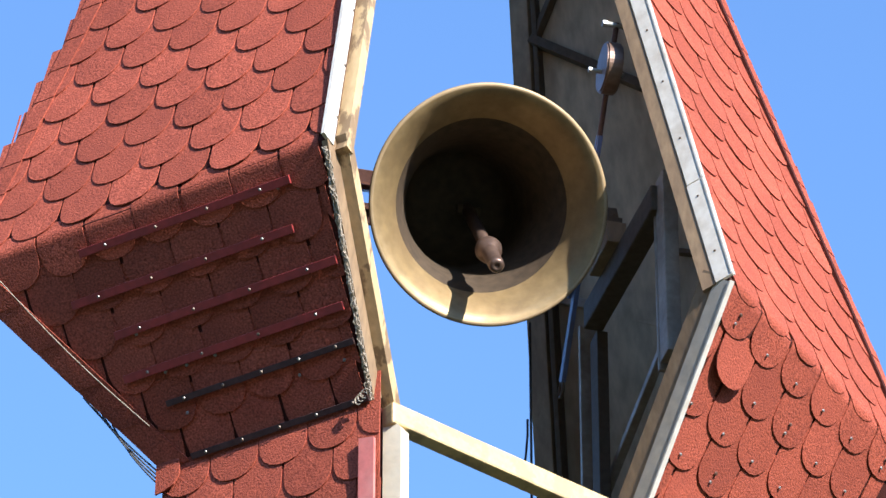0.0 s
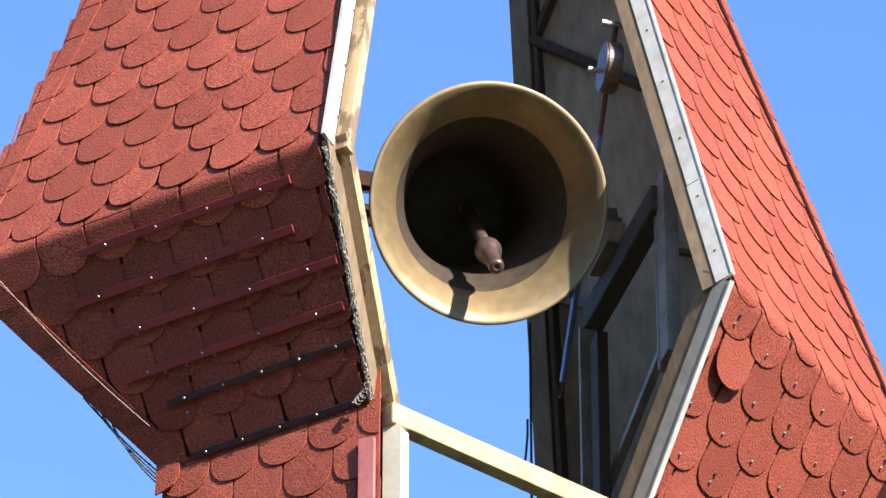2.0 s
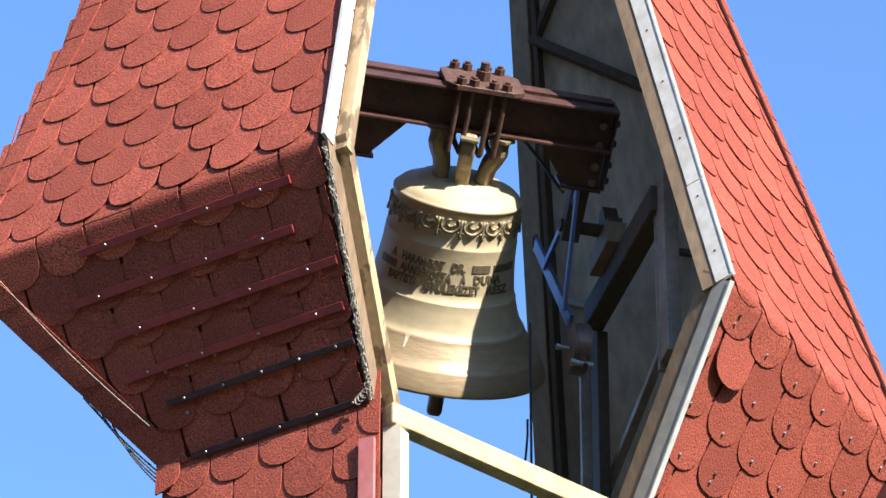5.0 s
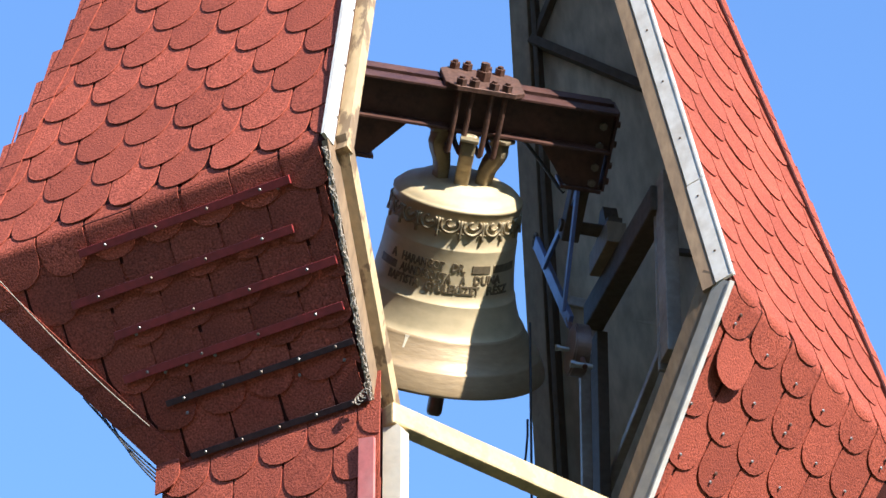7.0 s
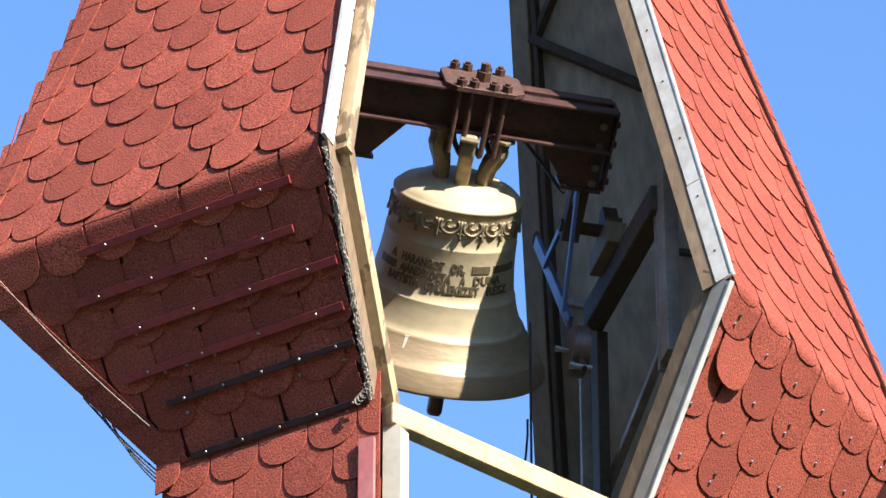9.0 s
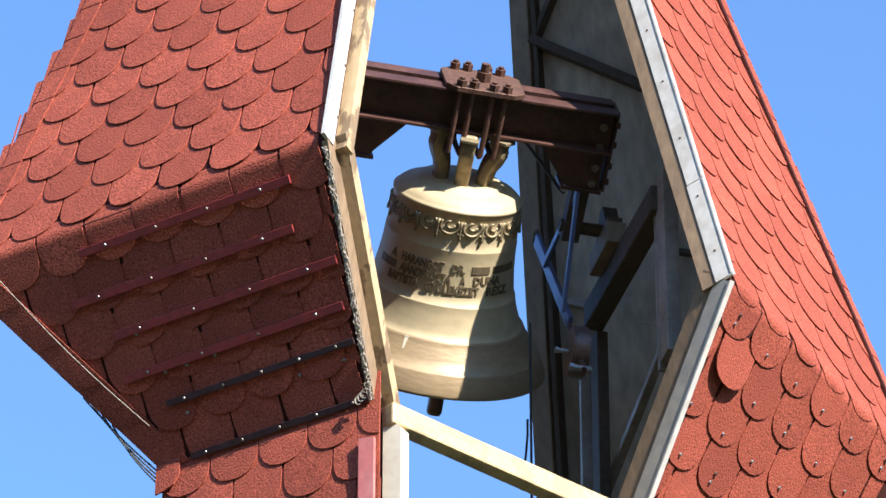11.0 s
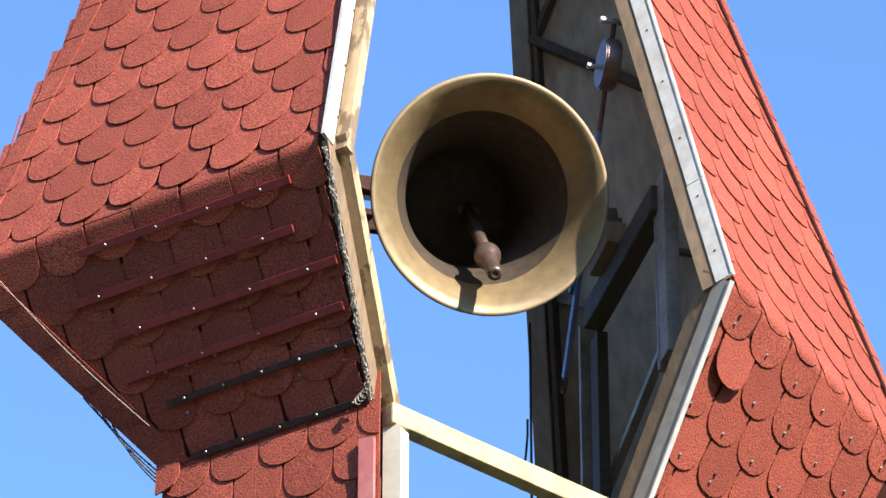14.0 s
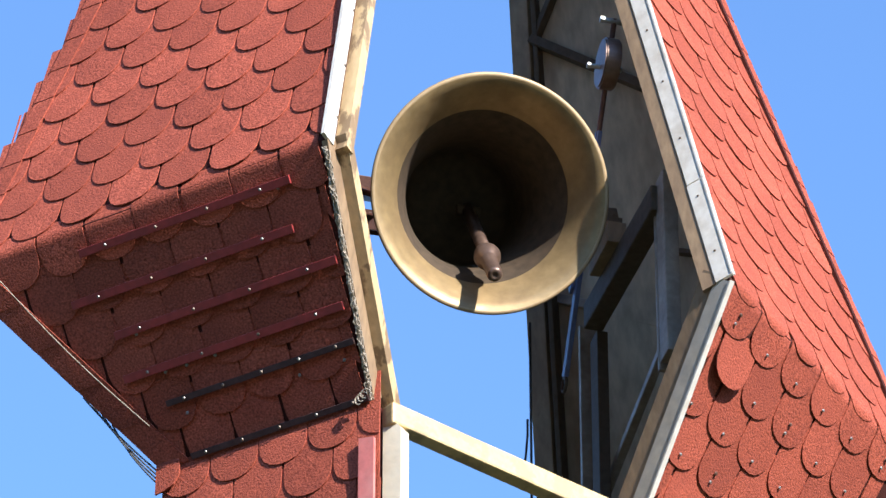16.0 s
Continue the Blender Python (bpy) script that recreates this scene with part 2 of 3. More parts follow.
edge_strip("edge_flashing", FRONT, 0.0, 1.17, -0.022, 0.056, WHITE, (1, 0, 0), label="white sheet-metal edge flashing")
edge_strip("edge_flashing", FRONT, 1.175, TOP, -0.024, 0.056, WHITE, (1, 0, 0), label="white sheet-metal edge flashing")
edge_strip("edge_frame", FRONT, 0.0, TOP, 0.054, 0.038, CREAM, (-1, 0, 0), ds=0.047, thick=0.05, label="weathered cream frame edge")
edge_strip("edge_flashing", RIGHT, 0.0, 0.42, -0.022, 0.062, WHITE, (0, -1, 0), label="white sheet-metal edge flashing")
edge_strip("edge_flashing", RIGHT, 0.424, TOP, -0.024, 0.062, WHITE, (0, -1, 0), label="white sheet-metal edge flashing")
edge_strip("edge_frame", RIGHT, 0.0, TOP, 0.042, 0.05, BROWN, (0, 1, 0), ds=0.008, thick=0.06, label="weathered brown frame edge")
edge_strip("edge_flashing", RIGHT, -DROP, -0.01, -0.022, 0.062, GREYSHEET, (0, -1, 0), label="grey sheet-metal edge flashing")
edge_strip("edge_frame", RIGHT, -DROP, 0.0, 0.042, 0.06, BROWN, (0, 1, 0), ds=0.008, thick=0.06, label="weathered brown frame edge")
edge_strip("edge_frame", FRONT, -DROP - 0.045, 0.0, 0.054, 0.040, CREAM, (-1, 0, 0), ds=0.047, thick=0.05, label="weathered cream frame edge")

# turned-over lips of the side flashing, and the dark lining behind the front frame
for h0, h1 in ((0.004, 0.42), (0.424, TOP)):
    part("flashing_lip", bar(bmesh.new(), RIGHT.at(cut(RIGHT, h0) + 0.004, h0, 0.021), RIGHT.at(cut(RIGHT, h1) + 0.004, h1, 0.021), RIGHT.a, 0.022, 0.006), WHITE, tower)
part("flashing_lip", bar(bmesh.new(), RIGHT.at(cut(RIGHT, -0.004) + 0.004, -0.004, 0.021), RIGHT.at(cut(RIGHT, -DROP) + 0.004, -DROP, 0.021), RIGHT.a, 0.022, 0.006), WHITE, tower)
# lining coloured brown to carry the shade of the recess beside the frame
edge_strip("frame_lining", FRONT, -DROP, -0.004, -0.003, 0.055, BROWN, (-1, 0, 0), ds=0.010, thick=0.02, label="shaded brown lining of the frame")

# posts and beams in the slot
def member(name, p, q, side, w, h, mat, label="", bevel=0.004):
    return part(name, bar(bmesh.new(), p, q, side, w, h, bevel), mat, tower, label)


part("corner_post", prism(bmesh.new(), [(-0.79, 0.508, 0.0), (-0.725, 0.508, 0.0), (-0.725, 0.508, 9.79), (-0.765, 0.508, 9.84), (-0.79, 0.508, 9.85)], (0, 0.045, 0)), PALE, tower,
     "chalky white painted steel post")
SLOT = Vector((-0.72, 0.69, 0)).normalized()
ACROSS = Vector((0.69, 0.72, 0)).normalized()
member("cross_beam", (-0.77, 0.50, 9.845), (-0.42, 1.52, 9.845), (0, 0, 1), 0.075, 0.055, BUTTER, "weathered butter-yellow steel cross beam", 0.008)
member("bearing_beam", (-0.375, 1.572, 11.153), (-0.95, 2.12, 11.185), (0, 0, 1), 0.10, 0.07, DARKSTEEL, "dark steel beam under the bell's bearing", 0.008)
member("slot_post", (-0.35, 1.564, 10.51), (-0.35, 1.564, 11.225), SLOT, 0.085, 0.05, GREYSTEEL, "grey steel upright")
member("slot_post", (-0.397, 1.611, 10.495), (-0.397, 1.611, 11.23), SLOT, 0.02, 0.05, GREYSTEEL, "grey steel angle upright")
member("slot_post", (-1.05, 2.255, 10.2), (-1.05, 2.255, 11.26), SLOT, 0.022, 0.06, GREYSTEEL, "grey steel angle upright")
member("slot_post", (-0.95, 2.16, 10.1), (-0.95, 2.16, 11.13), SLOT, 0.085, 0.04, DARKSTEEL, "dark steel upright")
member("lower_rail", (-0.41, 1.715, 10.77), (-1.06, 2.335, 10.56), (0, 0, 1), 0.03, 0.03, GREYSTEEL, "thin grey steel rail")
member("end_post", (-1.20, 2.075, 12.72), (-1.375, 2.56, 10.55), (1, 0, 0), 0.075, 0.05, BROWN, "brown-stained frame post")
member("end_post", (-1.14, 2.075, 12.72), (-1.315, 2.56, 10.55), (1, 0, 0), 0.02, 0.05, DARKSTEEL)
member("brace", (-1.18, 2.115, 12.475), (-0.60, 2.23, 12.03), (0, 0, 1), 0.035, 0.035, DARKSTEEL, "dark steel angle brace")
member("brace", (-1.17, 2.125, 12.475), (-0.98, 2.06, 12.75), (0, 0, 1), 0.03, 0.03, DARKSTEEL)
member("stub_rail", (-1.25, 2.375, 11.52), (-1.06, 2.39, 11.42), (0, 0, 1), 0.035, 0.03, GREYSTEEL)
member("stub_rail", (-0.77, 2.36, 11.545), (-0.60, 2.37, 11.47), (0, 0, 1), 0.02, 0.03, DARKSTEEL)
member("panel_batten", (-1.03, 2.415, 11.395), (-0.45, 2.47, 11.10), (0, 0, 1), 0.025, 0.016, PLY)
# inner sheet that closes the side wing behind its frame
part("inner_sheet", prism(bmesh.new(), [(-0.13, 1.42, 10.6), (-0.13, 2.56, 10.6), (-0.68, 2.36, 12.9), (-0.68, 1.5, 12.9)], (-0.004, 0, 0)), PLY, tower)

# bearing blocks on both sides of the slot, and the far side's beam behind the front wing
PIVOT = Vector((-1.133, 1.507, 11.348))
TURN = 44.2
A = Vector((math.cos(radians(TURN)), math.sin(radians(TURN)), -0.0275)).normalized()
BACKWARD = Vector((0, 0, 1)).cross(A).normalized()
HANG = A.cross(BACKWARD).normalized()
AXES = Matrix((A, BACKWARD, HANG)).transposed().to_4x4()
REST = Matrix.Translation(PIVOT) @ AXES


def bearing(m, parent):
    b = bmesh.new()
    outline = [(-0.10, -0.07), (0.10, -0.07), (0.10, -0.045), (0.06, -0.035), (0.035, 0.02), (0.02, 0.05), (-0.02, 0.05), (-0.035, 0.02), (-0.06, -0.035), (-0.10, -0.045)]
    prism(b, [(-0.025, y, z) for y, z in outline], (0.05, 0, 0))
    for y in (-0.08, 0.08):
        hexbolt(b, (0, y, -0.045), (0, 0, 1), 0.012, 0.012, 0.01)
    ob = part("bearing_block", b, DARKSTEEL, parent, "dark cast bearing block")
    ob.matrix_basis = m
    return ob


bearing(REST @ pose(0.535, 0, 0.04), tower)
bearing(REST @ pose(-0.505, 0, 0), tower)
p = REST @ Vector((-0.505, 0, -0.12))
member("bearing_beam", p - SLOT * 0.35, p + SLOT * 0.45, (0, 0, 1), 0.10, 0.07, DARKSTEEL, "dark steel beam under the bell's bearing", 0.008)
p = REST @ Vector((0.535, 0, -0.072))
member("bearing_pad", p - SLOT * 0.11, p + SLOT * 0.11, (0, 0, 1), 0.085, 0.07, BROWN, "brown steel bearing pad")

# ---- the bell, hung below its cranked headstock; origin on the axle, x along it, z up ----
bell = empty("church_bell", "pale weathered bronze bell swinging under a rust-brown headstock", "bell", REST)
bell.scale = (1.012, 1.012, 1.012)

OUT = [(0.0, 0.055), (0.10, 0.053), (0.135, 0.047), (0.142, 0.036), (0.165, 0.030), (0.192, 0.018), (0.206, 0.004), (0.211, -0.004), (0.216, -0.006),
       (0.216, -0.016), (0.212, -0.019), (0.212, -0.085), (0.216, -0.088), (0.2155, -0.095), (0.2155, -0.145), (0.218, -0.147), (0.2175, -0.152),
       (0.219, -0.2), (0.223, -0.25), (0.229, -0.30), (0.236, -0.34), (0.240, -0.341), (0.2405, -0.346), (0.246, -0.37), (0.255, -0.40), (0.267, -0.43),
       (0.279, -0.453), (0.285, -0.455), (0.287, -0.462), (0.297, -0.478), (0.318, -0.510), (0.340, -0.545), (0.346, -0.546), (0.349, -0.552),
       (0.364, -0.585), (0.374, -0.615), (0.375, -0.622), (0.371, -0.627)]
INN = [(0.362, -0.627), (0.335, -0.600), (0.300, -0.555), (0.272, -0.505), (0.250, -0.455), (0.228, -0.39), (0.212, -0.32), (0.2, -0.22),
       (0.193, -0.12), (0.188, -0.05), (0.17, -0.015), (0.12, 0.012), (0.0, 0.018)]
G = 1.018
OUT = [(G * q * (1.0 + 0.043 * max(0.0, -z) / 0.622), G * (0.0535 + (z + 0.01) * 0.945)) for q, z in OUT]
INN = [(G * q * (1.0 + 0.043 * max(0.0, -z) / 0.622), G * (0.0535 + (z + 0.01) * 0.945)) for q, z in INN]
body = part("bell_body", lathe(bmesh.new(), OUT + INN, 128), BRONZE, bell, "pale weathered bronze bell with raised bands", smooth=True)


def radius_at(z):
    for (r0, z0), (r1, z1) in zip(OUT[10:], OUT[11:]):
        if z1 <= z <= z0 and z0 > z1:
            return r0 + (r1 - r0) * (z0 - z) / (z0 - z1)
    return 0.22


body.data.materials.append(SHADED_INSIDE)
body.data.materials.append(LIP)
body.data.materials.append(BOW)
# the hollow's shade is put into a near-black bronze above the inner lip
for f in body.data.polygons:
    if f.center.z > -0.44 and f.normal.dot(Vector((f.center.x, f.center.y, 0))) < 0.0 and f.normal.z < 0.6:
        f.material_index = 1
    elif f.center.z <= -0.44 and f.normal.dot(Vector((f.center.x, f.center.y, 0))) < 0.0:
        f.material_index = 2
    elif f.center.z < -0.372:
        f.material_index = 3
body.matrix_basis = pose(0, 0, 0, 0, -1.6, 0)
FACING = 258          # where the writing's middle stands round the bell


def round_bell(deg, z, lift=0.0):
    z = G * (0.0535 + (z + 0.01) * 0.945)
    r = radius_at(z) + lift
    return Vector((r * math.cos(radians(deg)), r * math.sin(radians(deg)), z))


# raised frieze of scrolls and drops under the shoulder
b = bmesh.new()
for k in range(18):
    mid = FACING - 180 + k * 20
    arc = [round_bell(mid + 8.2 * math.cos(a), -0.058 - 0.03 * math.sin(a), 0.003) for a in np.linspace(-0.6, math.pi + 0.6, 15)]
    tube(b, arc, 0.0055, 6)
    curl = [round_bell(mid + 5.0 * f * math.cos(a), -0.052 - 0.02 * f * math.sin(a), 0.003) for a, f in zip(np.linspace(0.2, 5.0, 12), np.linspace(1, 0.35, 12))]
    tube(b, curl, 0.0045, 6)
    drop = [round_bell(mid + 10, z, 0.003) for z in (-0.04, -0.06, -0.08, -0.098, -0.108)]
    tube(b, drop, 0.006, 6)
    for d in (-1, 1):
        tube(b, [round_bell(mid + 10 + d * x, -0.085 + y, 0.003) for x, y in ((0.3, -0.008), (1.6, 0.002), (2.6, -0.004))], 0.0045, 6)
# the relief's shading is put into the frieze's colour, darker than the body
part("frieze", b, BRONZEDARK, body, "raised scroll frieze", smooth=True)


# raised writing, three rows, each word a piece; a person's name is left as plain raised bars
def word(text, start, end, z, size):
    cu = bpy.data.curves.new("letters", "FONT")
    cu.body, cu.size, cu.extrude, cu.resolution_u, cu.offset = text, size, 0.0025, 2, 0.0012
    ob = new("letters", cu)
    bpy.context.view_layer.update()
    me = bpy.data.meshes.new_from_object(ob.evaluated_get(bpy.context.evaluated_depsgraph_get()))
    bpy.data.objects.remove(ob)
    bpy.data.curves.remove(cu)
    wide = max(v.co.x for v in me.vertices)
    for v in me.vertices:
        zz = z + v.co.y
        q = radius_at(zz) + 0.001 + v.co.z
        a = radians(FACING + start + (end - start) * v.co.x / wide)
        v.co = (q * math.cos(a), q * math.sin(a), zz)
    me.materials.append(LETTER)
    o = new("inscription", me)
    o.parent = body


def bars(start, end, z, size):
    b = bmesh.new()
    edge = [radians(FACING + start + (end - start) * i / 5) for i in range(6)]
    for lo, hi in zip(edge, edge[1:]):
        q0, q1 = radius_at(z), radius_at(z + size * 0.7)
        ring = [(q0 * math.cos(lo), q0 * math.sin(lo), z), (q0 * math.cos(hi), q0 * math.sin(hi), z),
                (q1 * math.cos(hi), q1 * math.sin(hi), z + size * 0.7), (q1 * math.cos(lo), q1 * math.sin(lo), z + size * 0.7)]
        prism(b, ring, (0.003 * math.cos(lo), 0.003 * math.sin(lo), 0))
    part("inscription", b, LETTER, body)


for z, words in ((-0.150, (("A", -50, -44), ("HARANGOT", -38, 2), ("DR.", 8, 20), ("", 26, 43), ("", 47, 76))),
                 (-0.187, (("", -64, -42), ("AJÁNDÉKOZTA", -37, 9), ("A", 17, 21), ("DUNA", 28, 56))),
                 (-0.223, (("BAPTISTA", -48, -17), ("GYÜLEKEZET", -12, 34), ("RÉSZ", 41, 66)))):
    for text, start, end in words:
        if text:
            word(text, start, end, z, 0.040)
        else:
            bars(start, end, z, 0.036)

# pale drip on the sound bow
b = bmesh.new()
for lo, hi, wide in ((-0.456, -0.464, 1.6), (-0.463, -0.478, 1.1), (-0.477, -0.495, 0.7)):
    ring = [round_bell(FACING - 14 - wide, lo, 0.0005), round_bell(FACING - 14 + wide, lo, 0.0005), round_bell(FACING - 14 + wide * 0.7, hi, 0.0005), round_bell(FACING - 14 - wide * 0.7, hi, 0.0005)]
    prism(b, ring, (0.0012 * math.cos(radians(FACING - 14)), 0.0012 * math.sin(radians(FACING - 14)), 0))
part("drip", b, PALE, body, "pale dried drip")

# six bent crown loops
loop_mesh = None
for k in range(6):
    ang = 20 + k * 60
    m = pose(0, 0, 0, 0, 0, ang)
    if loop_mesh is None:
        b = bmesh.new()
        pts = [(0.084, 0, 0.098), (0.086, 0, 0.135), (0.095, 0, 0.172), (0.114, 0, 0.205), (0.126, 0, 0.235), (0.118, 0, 0.262), (0.10, 0, 0.276)]
        for p0, p1 in zip(pts, pts[1:]):
            d = (Vector(p1) - Vector(p0)).normalized() * 0.008
            bar(b, Vector(p0) - d, Vector(p1) + d, (0, 1, 0), 0.05, 0.042, 0.010)
        bar(b, (0.088, 0, 0.281), (0.158, 0, 0.281), (0, 1, 0), 0.062, 0.012, 0.003)
        loop_mesh = part("crown_loop", b, BRONZEDARK, bell)
        loop_mesh.matrix_basis = m
    else:
        twin(loop_mesh, "crown_loop", m, bell)

# headstock: two channels back to back, brackets down to the axle at both ends
H0, H1 = 0.300, 0.447
for side in (-1, 1):
    b = bmesh.new()
    y0 = side * 0.022
    bar(b, (-0.46, y0 + side * 0.004, (H0 + H1) / 2), (0.46, y0 + side * 0.004, (H0 + H1) / 2), (0, 1, 0), 0.008, H1 - H0)
    for z in (H0 + 0.005, H1 - 0.005):
        bar(b, (-0.46, y0 + side * 0.038, z), (0.46, y0 + side * 0.038, z), (0, 1, 0), 0.060, 0.010, 0.002)
    part("headstock_channel", b, RUST, bell, "rust-brown steel channel")
for end in (-1, 1):
    b = bmesh.new()
    for side in (-1, 1):
        prism(b, [(end * 0.45, side * 0.036, H0), (end * 0.22, side * 0.036, H0), (end * 0.335, side * 0.036, 0.165), (end * 0.45, side * 0.036, 0.165)], (0, side * 0.008, 0))
    part("gusset", b, RUST, bell, "dark rust-brown gusset plates")
    b = bmesh.new()
    bar(b, (end * 0.32, 0, 0.16), (end * 0.46, 0, 0.16), (0, 1, 0), 0.125, 0.012, 0.002)
    part("bracket_foot", b, RUST, bell)
    b = bmesh.new()
    bar(b, (end * 0.40, 0, 0.155), (end * 0.40, 0, -0.045), (0, 1, 0), 0.075, 0.06, 0.006)
    leg = part("bracket_leg", b, DARKSTEEL, bell)
    b = rod(bmesh.new(), (end * 0.36, 0, 0), (end * 0.55, 0, 0), 0.022, n=20)
    part("axle", b, DARKSTEEL, bell, smooth=False)
    b = bmesh.new()
    bar(b, (end * 0.4645, 0, 0.166), (end * 0.4645, 0, H1 - 0.002), (0, 1, 0), 0.13, 0.008)
    part("end_plate", b, RUST, bell)
    for y in (-0.052, 0.052):
        for z in (0.20, 0.255, 0.33, 0.40):
            part("bolt", hexbolt(bmesh.new(), (end * 0.4685, y, z), (end, 0, 0), 0.012, 0.010), RUSTY, bell)
            part("bolt", hexbolt(bmesh.new(), (end * 0.425, math.copysign(0.046, y), z - 0.015), (0, y, 0), 0.014, 0.010), BOLTGREY, bell)
b = bmesh.new()
cx, cy, k = 0.135, 0.116, 0.035
prism(b, [(-cx + k, -cy, H1), (cx - k, -cy, H1), (cx, -cy + k, H1), (cx, cy - k, H1), (cx - k, cy, H1), (-cx + k, cy, H1), (-cx, cy - k, H1), (-cx, -cy + k, H1)], (0, 0, 0.018))
bmesh.ops.bevel(b, geom=b.edges[:], offset=0.002, segments=1, affect="EDGES")
part("clamp_plate", b, RUSTY, bell, "rusted clamp plate with cut corners")
b = bmesh.new()
bar(b, (-0.13, 0, 0.291), (0.13, 0, 0.291), (0, 1, 0), 0.11, 0.014, 0.003)
part("saddle", b, RUSTY, bell)
for x in (-0.085, -0.042, 0.025, 0.07):
    for y in (-0.098, 0.098):
        part("strap_rod", rod(bmesh.new(), (x, y, 0.232), (x, y, H1 + 0.002), 0.0095, n=12), RUSTY, bell, "rusted strap bolt")
        part("nut", hexbolt(bmesh.new(), (x, y, H1 + 0.018), (0, 0, 1), 0.018, 0.022, 0.008, 0.0095), RUSTY, bell)
    part("strap_hook", tube(bmesh.new(), [(x, 0.098, 0.236), (x, 0.08, 0.226), (x, 0.0, 0.224), (x, -0.08, 0.226), (x, -0.098, 0.236)], 0.0095, 10), RUSTY, bell)
part("centre_bolt", hexbolt(bmesh.new(), (0, 0, H1 + 0.018), (0, 0, 1), 0.026, 0.032, 0.028, 0.015), RUSTY, bell)
part("stay_cable", tube(bmesh.new(), [(0.15, -0.05, 0.292), (0.18, -0.055, 0.28), (0.25, -0.057, 0.215), (0.32, -0.058, 0.145), (0.34, -0.058, 0.13)], 0.006), ROPE, bell)
part("stay_clip", hexbolt(bmesh.new(), (0.335, -0.06, 0.15), (0, -1, 0), 0.013, 0.012), STEELBRIGHT, bell)

for o in bell.children:
    if o.name.split(".")[0] in ("headstock_channel", "gusset", "bracket_foot", "end_plate", "bolt", "clamp_plate", "saddle", "strap_rod", "nut", "strap_hook", "centre_bolt"):
        o.location = (0, -0.012, -0.006)

# swing lever at the axle's end: a bar with two arms, a disc weight on its front end
LV = 0.40
part("lever_bar", bar(bmesh.new(), (LV, 0.53, -0.232), (LV + 0.005, -0.30, -0.240), (1, 0, 0), 0.016, 0.045, 0.003), BLUE, bell, "blue painted lever bar")
for y in (0.24, -0.24):
    part("lever_arm", bar(bmesh.new(), (LV - 0.018, -0.07, 0.145), (LV - 0.014, y, -0.225), (1, 0, 0), 0.012, 0.03, 0.002), BLUE, bell, "blue painted lever arm")
part("lever_rod", rod(bmesh.new(), (LV + 0.004, -0.25, -0.245), (LV + 0.004, -0.68, -0.264), 0.009), RUST, bell)
b = rod(bmesh.new(), (LV - 0.025, -0.525, -0.262), (LV + 0.03, -0.525, -0.262), 0.088, n=40)
bmesh.ops.bevel(b, geom=[e for e in b.edges if len(e.link_faces) == 2 and e.calc_face_angle() > 1], offset=0.006, segments=2, affect="EDGES")
part("disc_weight", b, IRON, bell, "round worn steel disc weight")
part("stop_bolt", hexbolt(rod(bmesh.new(), (LV - 0.06, -0.51, -0.268), (LV + 0.05, -0.51, -0.268), 0.008), (LV - 0.07, -0.51, -0.268), (1, 0, 0), 0.011, 0.012), STEELBRIGHT, bell)
part("stop_bolt", hexbolt(rod(bmesh.new(), (LV - 0.04, -0.67, -0.264), (LV + 0.03, -0.67, -0.264), 0.010), (LV - 0.045, -0.67, -0.264), (1, 0, 0), 0.013, 0.016), STEELBRIGHT, bell)
ring = [(LV, 0.555 + 0.026 * math.cos(a), -0.235 + 0.026 * math.sin(a)) for a in np.linspace(0, 6.1, 16)]
part("rope_ring", tube(bmesh.new(), ring, 0.006), DARKSTEEL, bell)

# clapper, hung inside the crown, swinging on its own pin
clapper = part("clapper", tube(bmesh.new(), [(0, 0, 0.03), (0, 0, -0.05), (0, 0, -0.3), (0, 0, -0.5)], 0.022, 14), IRON, bell, "worn brown iron clapper", smooth=True)
PIN = Vector((0.045, 0, 0.01))
ball = [(0.0, -0.455), (0.023, -0.447), (0.028, -0.466), (0.041, -0.488), (0.045, -0.510), (0.042, -0.533), (0.032, -0.551), (0.0265, -0.563), (0.0265, -0.693), (0.0255, -0.705), (0.02, -0.713), (0.008, -0.715), (0.006, -0.711), (0.0, -0.711)]
part("clapper_ball", lathe(bmesh.new(), ball, 28), IRON, clapper, smooth=True)
part("clapper_eye", rod(bmesh.new(), (-0.04, 0, 0), (0.04, 0, 0), 0.018), DARKSTEEL, bell).location = PIN

# pull rope hanging behind the bell
rope = tagged(part("pull_rope", tube(bmesh.new(), [(-0.935, 1.66, 10.9), (-0.935, 1.66, 10.4), (-0.94, 1.66, 9.0), (-0.93, 1.66, 1.2)], 0.0045), ROPE),
              "thin black pull rope hanging in the slot", "rope")

part("loose_end", tube(bmesh.new(), [(-0.948, 1.66, 10.52), (-0.950, 1.662, 10.46), (-0.956, 1.66, 10.38), (-0.966, 1.66, 10.31)], 0.004), ROPE, rope)

# battens screwed under the eave, with their screws
def batten(face, h, s0, s1, mat, label, screws, parent, wide=0.027):
    a, b = face.at(s0, h, 0.018), face.at(s1, h, 0.018)
    ob = part("batten", bar(bmesh.new(), a, b, face.down(h), wide, 0.008, 0.0015), mat, parent, label)
    for i in range(screws):
        p = face.at(s0 + (s1 - s0) * (i + 0.5) / screws + 0.01 * math.sin(7 * i + 50 * h), h, 0.024)
        part("screw", rod(bmesh.new(), p, p + face.normal(h) * 0.004, 0.0055, 0.0035, 8), BOLTGREY if i % 3 else STEELBRIGHT, ob)


